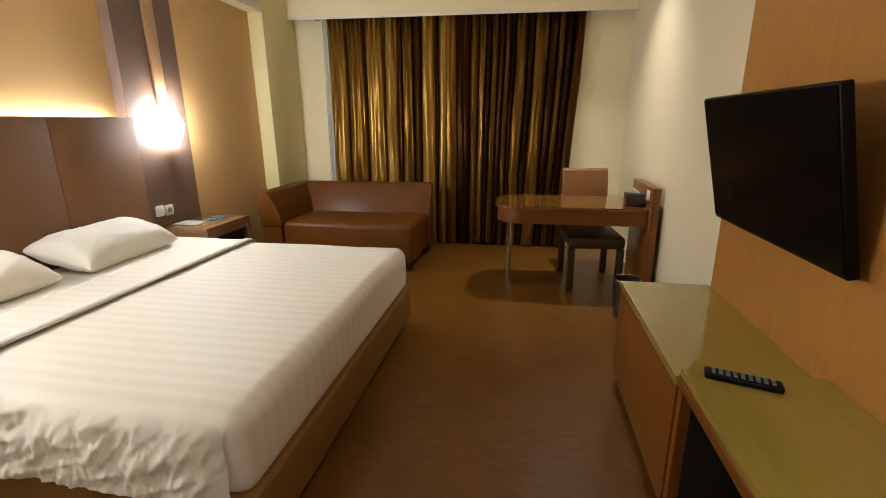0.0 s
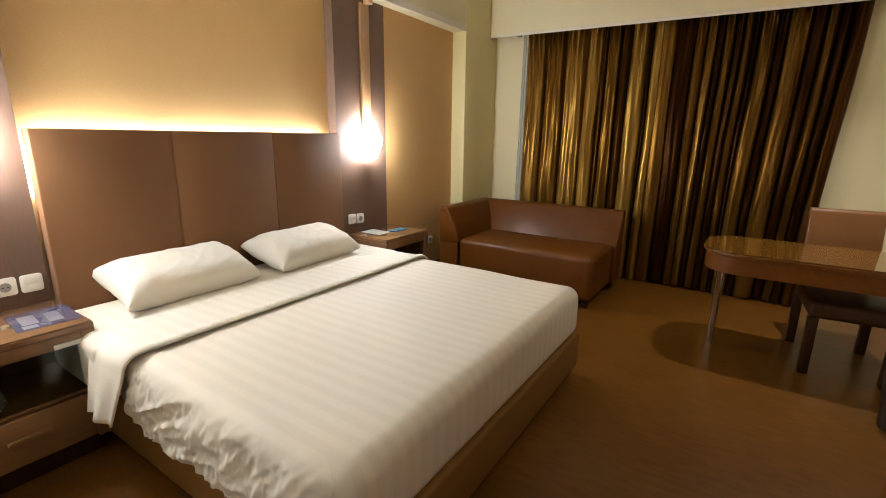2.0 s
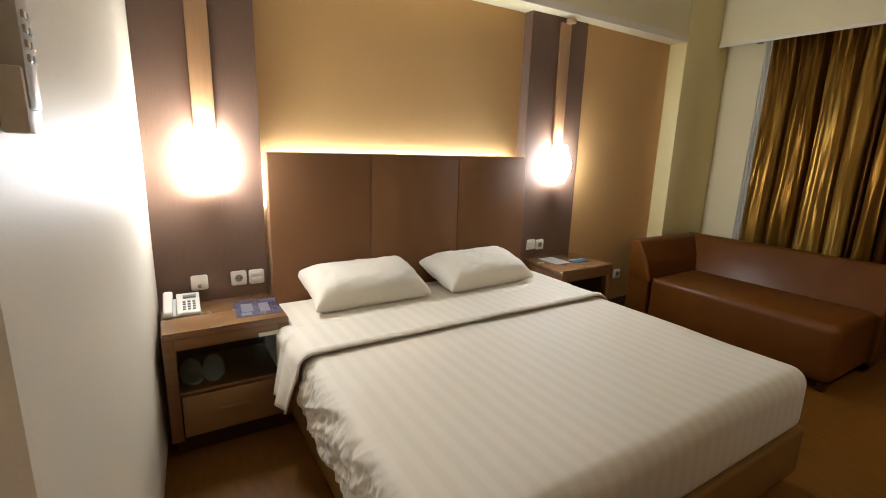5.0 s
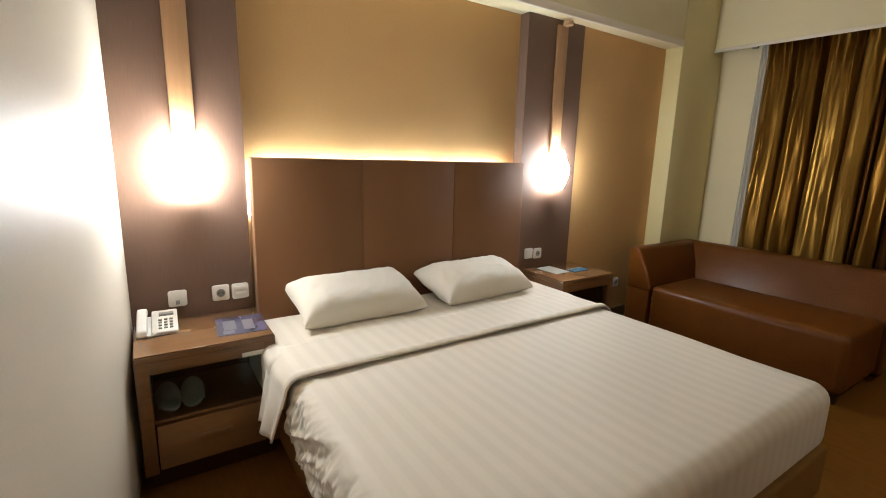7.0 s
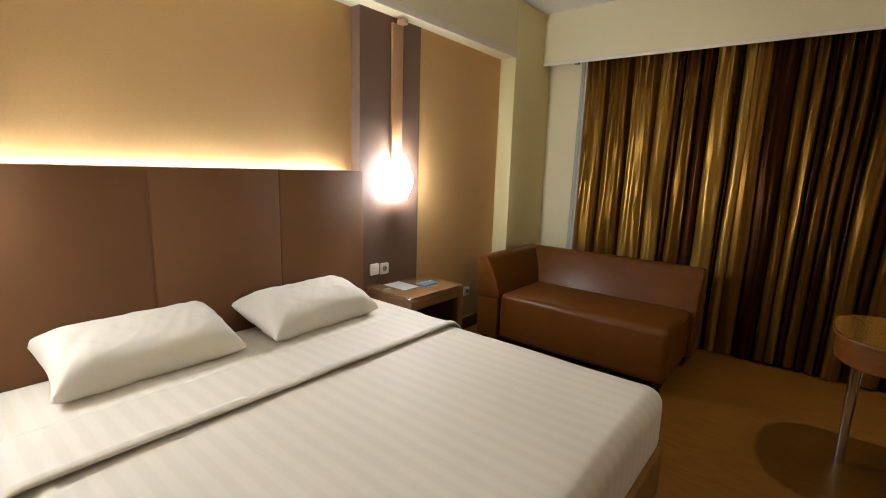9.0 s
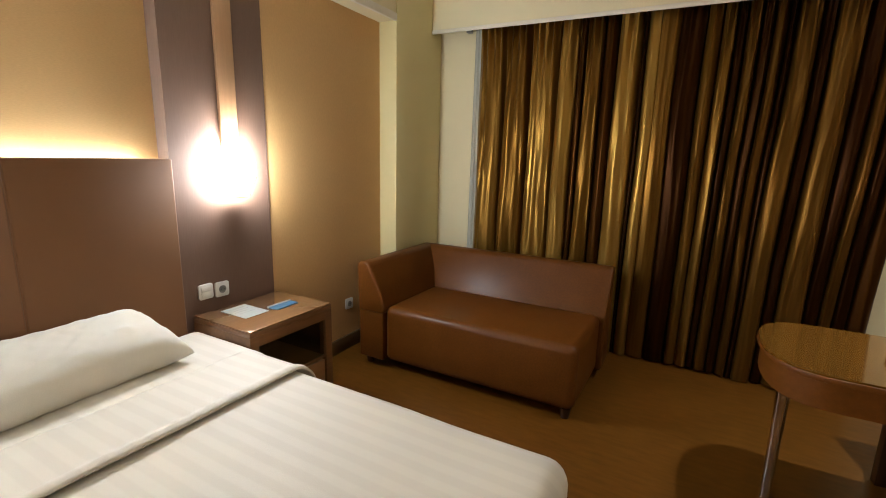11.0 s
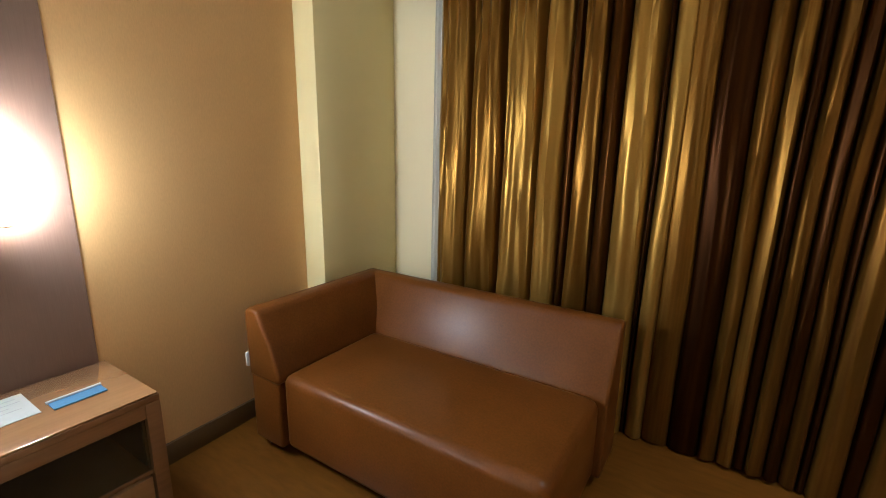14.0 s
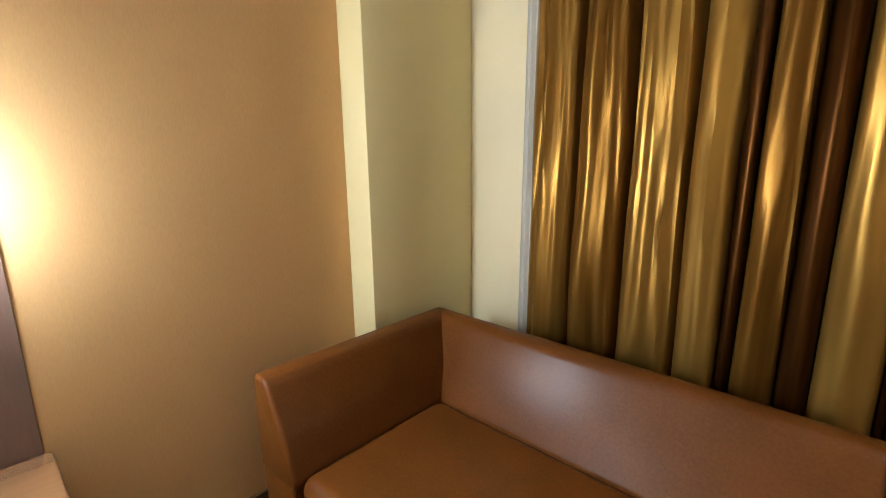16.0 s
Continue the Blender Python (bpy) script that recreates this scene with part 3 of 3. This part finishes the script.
def stadium(x0, x1, half, inset=0.0):
    pts = [(x1, -half + inset), (x1, half - inset)]
    for k in range(19):
        a = math.pi / 2 + math.pi * k / 18
        c = abs(math.cos(a)) ** 0.8 * (1 if math.cos(a) > 0 else -1)
        s = abs(math.sin(a)) ** 0.8 * (1 if math.sin(a) > 0 else -1)
        pts.append((x0 + 0.24 + (0.24 - inset) * c, (half - inset) * s))
    return pts


part("tabletop", prism(stadium(-0.175, 0.985, 0.315), "z", 0.711, 0.732, bevel=0.003), WOOD, desk)
part("glass_plate", prism(stadium(-0.175, 0.984, 0.315, 0.004), "z", 0.7325, 0.740), DESKGLASS, desk, "glass plate over wood")
part("apron", prism(stadium(-0.175, 0.983, 0.315, 0.018), "z", 0.600, 0.7105), WOOD, desk)
part("leg", tube([(0.02, 0.0), (0.027, 0.600)], 20, -0.055, 0.01), CHROME, desk, "round chrome leg")
part("end_board", boxes((0.99, -0.355, 0.0, 1.05, 0.29, 0.90), bevel=0.003), WOOD, desk, "upright wooden end board")
part("power_outlet", boxes((0.983, -0.295, 0.795, 0.9895, -0.21, 0.875), bevel=0.004), PLASTIC, desk, "white outlet plate")

tissue = thing("tissue_box", 0.895, 5.27, 0.741, "dark brown tissue box with a white tissue", "tissue box")
part("box", boxes((-0.065, -0.065, 0.0, 0.065, 0.065, 0.095), bevel=0.005), BIN_BLACK, tissue)
part("tissue", sheet(12, 12, lambda u, v: (0.05 * (u - 0.5) + 0.012 * math.sin(v * 9), 0.05 * (v - 0.5) + 0.01 * math.cos(u * 11), 0.094 + 0.035 * math.exp(-((u - 0.5) ** 2 + (v - 0.5) ** 2) * 9) + 0.01 * math.sin(u * 7 + v * 9))), PAPER, tissue, "crumpled white tissue")

# ---- chair ----
chair = thing("chair", 0.622, 5.62, 0.0, "tan leather chair with dark wooden legs pushed under the desk", "chair", turn=4)
part("seat", boxes((-0.225, -0.36, 0.37, 0.225, 0.20, 0.47), bevel=0.028, seg=4), SEAT_LEATHER, chair, "dark brown padded seat")
part("backrest", prism([(0.205, 0.40), (0.265, 0.40), (0.39, 0.945), (0.38, 0.962), (0.34, 0.962), (0.325, 0.945)], "x", -0.206, 0.206, bevel=0.012, seg=3), CHAIR_LEATHER, chair, "tan leather backrest")
for lx in (-0.195, 0.195):
    for ly in (-0.33, 0.20):
        part("leg", boxes((lx - 0.026, ly - 0.026, 0.0, lx + 0.026, ly + 0.026, 0.372), bevel=0.004), DARK_WOOD, chair)

# ---- waste bin ----
wb = thing("waste_bin", 0.805, 4.81, 0.0, "black waste bin with a chrome rim beside the desk", "waste bin")
part("body", tube([(0.075, 0.0), (0.092, 0.275), (0.087, 0.275), (0.07, 0.012)], 32), BIN_BLACK, wb)
part("rim", tube([(0.094, 0.273), (0.096, 0.281), (0.094, 0.289), (0.088, 0.289), (0.086, 0.281), (0.088, 0.273), (0.094, 0.273)], 32, close=False), CHROME, wb)

# ---- console cabinets ----
low = thing("console_cabinet", 0.553, 2.93, 0.0, "orange brown wooden console with a glossy top", "cabinet")
part("top", boxes((0.0, 0.012, 0.555, 0.423, 0.94, 0.585), bevel=0.001, seg=1), TOPGLASS, low, "glossy glass-covered top")
part("front_panel", boxes((0.006, 0.014, 0.07, 0.026, 0.936, 0.5545), bevel=0.002), WOOD, low)
part("side_panel", boxes((0.027, 0.912, 0.0, 0.422, 0.936, 0.5545), bevel=0.002), WOOD, low)
part("side_panel", boxes((0.027, 0.014, 0.0, 0.422, 0.036, 0.5545), bevel=0.002), WOOD, low)
part("plinth", boxes((0.06, 0.037, 0.0, 0.08, 0.911, 0.0695)), DARK_WOOD, low)

mini = thing("minibar_cabinet", 0.561, 1.35, 0.0, "orange brown wooden cabinet with an open dark compartment", "cabinet")
part("top", boxes((0.0, 0.0, 0.597, 0.415, 1.58, 0.622), bevel=0.001, seg=1), TOPGLASS, mini, "glossy glass-covered top")
part("top_edge", boxes((-0.004, 0.0, 0.560, 0.02, 1.58, 0.5965), bevel=0.002), WOOD, mini)
for y0 in (0.0, 0.76, 1.545):
    part("side_panel", boxes((0.0, y0, 0.0, 0.412, y0 + 0.034, 0.5595), bevel=0.002), WOOD, mini)
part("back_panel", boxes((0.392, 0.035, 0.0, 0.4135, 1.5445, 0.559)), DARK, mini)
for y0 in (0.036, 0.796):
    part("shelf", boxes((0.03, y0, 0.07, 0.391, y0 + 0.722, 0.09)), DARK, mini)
# Dark sheets on one inner side and the top of the compartment.
part("dark_inner_faces", boxes((0.03, 1.536, 0.091, 0.391, 1.5445, 0.558), (0.03, 0.797, 0.55, 0.391, 1.535, 0.559)), DARK, mini)

# ---- television ----
tv = thing("television", 0.935, 3.325, 0.955, "black flat television tilted forward on the wood panel", "television")
tilt = pose(0, 0, 0, 0, -13, 0)
part("casing", boxes((-0.012, -0.455, 0.0, 0.02, 0.455, 0.53), bevel=0.005), BLACK, tv, at=tilt)
part("screen", boxes((-0.0155, -0.447, 0.016, -0.0125, 0.447, 0.523)), SCREEN, tv, "switched-off glossy screen", at=tilt)
part("bracket", boxes((-0.04, -0.12, 0.15, 0.0415, 0.12, 0.34), bevel=0.004), BLACK, tv)

rc = thing("remote_control", 0.712, 2.868, 0.6225, "black television remote control with grey green buttons", "remote control", turn=-18)
part("body", boxes((-0.1, -0.026, 0.0, 0.1, 0.026, 0.02), bevel=0.007, seg=3), BLACK, rc)
for i in range(9):
    for j in range(3):
        part("button", boxes((-0.083 + 0.019 * i, -0.019 + 0.014 * j, 0.0195, -0.071 + 0.019 * i, -0.010 + 0.014 * j, 0.0235), bevel=0.002, seg=1), RUBBER, rc)


# ---- sockets ----
def rounded(half, r):
    return [(sx * (half - r) + r * math.cos(a), sy * (half - r) + r * math.sin(a)) for sx, sy, q in ((1, 1, 0), (-1, 1, 1), (-1, -1, 2), (1, -1, 3)) for a in [(q + k / 4) * math.pi / 2 for k in range(5)]]


def outlet(name, y, z, face, x=-2.709):
    t = thing(name, x, y, z, {"ring": "white wall socket plate above the bedside table", "rocker": "white double light switch plate", "jack": "white telephone socket plate"}[face], "socket" if face != "rocker" else "switch", "socket plates")
    part("plate", prism(rounded(0.041, 0.012), "x", 0.0, 0.011, bevel=0.0025, seg=2), PLASTIC, t)
    if face == "ring":
        ring = tube([(0.021, 0.0112), (0.021, 0.0135), (0.0175, 0.0135), (0.0165, 0.0118)], 24)
        part("socket_ring", ring, GREY_PLASTIC, t, at=pose(0, 0, 0, 0, 90, 0))
        for s in (-0.009, 0.009):
            part("pin_hole", tube([(0.003, 0.0122), (0.003, 0.0146)], 10), BLACK, t, at=pose(0, s, 0, 0, 90, 0))
    elif face == "rocker":
        for z0 in (-0.027, 0.002):
            part("rocker", boxes((0.0112, -0.028, z0, 0.0145, 0.028, z0 + 0.025), bevel=0.0015), PLASTIC, t)
    else:
        part("jack", boxes((0.0112, -0.01, -0.028, 0.02, 0.008, -0.008), bevel=0.002), GREY_PLASTIC, t)
    return t


outlet("wall_socket", 2.168, 0.733, "jack")
outlet("wall_socket", 2.363, 0.735, "ring")
outlet("light_switch", 2.457, 0.733, "rocker")
outlet("light_switch", 4.537, 0.742, "rocker")
outlet("wall_socket", 4.631, 0.735, "ring")
outlet("wall_socket", 5.69, 0.357, "ring", x=-2.732)

# ---- small things on the bedside tables ----
phone = thing("telephone", -2.57, 2.07, 0.6325, "white desk telephone with its handset in the cradle", "telephone", turn=-2)
part("body", prism([(-0.09, 0.0), (0.09, 0.0), (0.09, 0.018), (-0.09, 0.066)], "y", -0.02, 0.085, bevel=0.005), PLASTIC, phone)
part("cradle", prism([(-0.09, 0.0), (0.09, 0.0), (0.09, 0.010), (-0.09, 0.040)], "y", -0.080, -0.021, bevel=0.004), PLASTIC, phone)
part("handset", prism([(-0.098, 0.046), (-0.092, 0.034), (-0.062, 0.036), (-0.048, 0.050), (0.042, 0.034), (0.058, 0.012), (0.090, 0.012), (0.098, 0.026), (0.090, 0.044), (0.062, 0.052), (-0.064, 0.074), (-0.090, 0.068)], "y", -0.076, -0.034, bevel=0.009, seg=3), PLASTIC, phone, at=pose(0, 0, 0.004, 0, 10, 0))
for i in range(4):
    for j in range(3):
        zz = 0.0435 - (i * 0.022) * 0.267
        part("key", boxes((-0.012 + 0.022 * i, 0.008 + 0.022 * j, zz - 0.004, 0.002 + 0.022 * i, 0.022 + 0.022 * j, zz + 0.0045), bevel=0.001, seg=1), GREY_PLASTIC, phone)
part("display", boxes((-0.07, 0.01, 0.048, -0.035, 0.07, 0.0605), bevel=0.001, seg=1), GREY_PLASTIC, phone)


def cord_path(k):
    """A coiled cord that leaves the handset, sags beside the phone and returns to the body."""
    f = k / 420
    a = 2 * math.pi * 26 * f
    mid = Vector((0.085 + 0.025 * math.sin(math.pi * f), -0.055 + 0.06 * f, 0.016 - 0.004 * math.sin(math.pi * f)))
    return mid + Vector((0.0045 * math.cos(a), 0.0, 0.0045 * math.sin(a)))


cord = bmesh.new()
rings = []
for k in range(421):
    p = cord_path(k)
    rings.append([cord.verts.new(p + Vector((0.0012 * math.cos(q * math.pi / 2), 0.0012 * math.sin(q * math.pi / 2), 0))) for q in range(4)])
for p, q in zip(rings, rings[1:]):
    for k in range(4):
        cord.faces.new((p[k], p[(k + 1) % 4], q[(k + 1) % 4], q[k]))
part("cord", cord, PLASTIC, phone, "coiled white cord")

menu = thing("printed_mat", -2.455, 2.42, 0.6325, "glossy violet blue printed card on the glass", "card", turn=-4)
part("card", boxes((-0.125, -0.115, 0.0, 0.125, 0.10, 0.002)), VIOLET_PRINT, menu)
for a in ((-0.07, -0.085, 0.06, -0.03), (-0.06, 0.0, 0.08, 0.05), (0.07, -0.09, 0.11, -0.04)):
    part("print_patch", boxes((a[0], a[1], 0.002, a[2], a[3], 0.0026)), GREY_PRINT, menu)

note = thing("note_paper", -2.54, 4.645, 0.6325, "white printed sheet on the bedside table", "paper")
part("sheet", boxes((-0.102, -0.074, 0.0, 0.102, 0.074, 0.002)), PAPER, note)
for i, (w0, w1) in enumerate(((-0.04, 0.05), (-0.055, 0.055), (-0.055, 0.02), (-0.05, 0.045))):
    part("text_line", boxes((-0.07 + 0.03 * i, w0, 0.002, -0.066 + 0.03 * i, w1, 0.0024)), FAINT, note)

leaf = thing("blue_leaflet", -2.45, 4.825, 0.6325, "folded blue leaflet with a white edge", "leaflet")
part("leaf", boxes((-0.025, -0.078, 0.0, 0.035, 0.078, 0.004)), BLUE_PAPER, leaf)
part("edge", boxes((-0.037, -0.082, 0.0, -0.025, 0.082, 0.009), bevel=0.002), PAPER, leaf)


def slipper(y, turn):
    t = thing("slipper", -2.45, y, 0.331, "white towelling hotel slipper on the shelf", "slipper", "pair of slippers", turn=turn)
    out = []
    for k in range(28):
        a = 2 * math.pi * k / 28
        out.append((0.125 * math.cos(a), (0.045 + 0.008 * math.cos(a)) * math.sin(a)))
    part("sole", prism(out, "z", 0.0, 0.014, bevel=0.003), SLIPPER, t)
    part("strap", sheet(16, 20, lambda u, v: (0.11 - 0.12 * u - 0.02 * math.sin(math.pi * v), 0.05 * math.cos(math.pi * v), 0.012 + (0.035 + 0.03 * u) * math.sin(math.pi * v))), SLIPPER, t)
    return t


slipper(2.085, 6)
slipper(2.185, -4)

# ---- remote control in its holder on the wall ----
ac = thing("wall_remote_holder", -0.865, 1.8715, 1.475, "grey air conditioner remote control in a wall holder", "remote control", turn=-3.2)
part("holder", boxes((-0.032, 0.0, 0.0, 0.032, 0.03, 0.085), bevel=0.004), PLASTIC, ac, "white plastic holder")
bd = part("remote", boxes((-0.026, 0.006, 0.03, 0.026, 0.034, 0.19), bevel=0.006), PALE_GREY, ac)
for i in range(4):
    for j in range(2):
        part("button", boxes((-0.016 + 0.02 * j, 0.0335, 0.092 + 0.018 * i, -0.004 + 0.02 * j, 0.0375, 0.102 + 0.018 * i), bevel=0.001, seg=1), PLASTIC, bd)

# ---- ceiling lamps ----
# Fittings for both lamps; the passage one is added and never in view.
for x, y in ((0.53, 5.58), (0.6, 0.7)):
    d = thing("downlight", x, y, TOP - 0.014, "small round recessed ceiling downlight, out of view", "downlight", "ceiling downlights")
    part("ring", tube([(0.115, 0.0), (0.12, 0.0138), (0.10, 0.0138), (0.096, 0.0)], 28, close=False), PLASTIC, d)
    part("lens", tube([(0.094, 0.0112), (0.095, 0.0134)], 28), DOWN, d, "lit frosted lens")
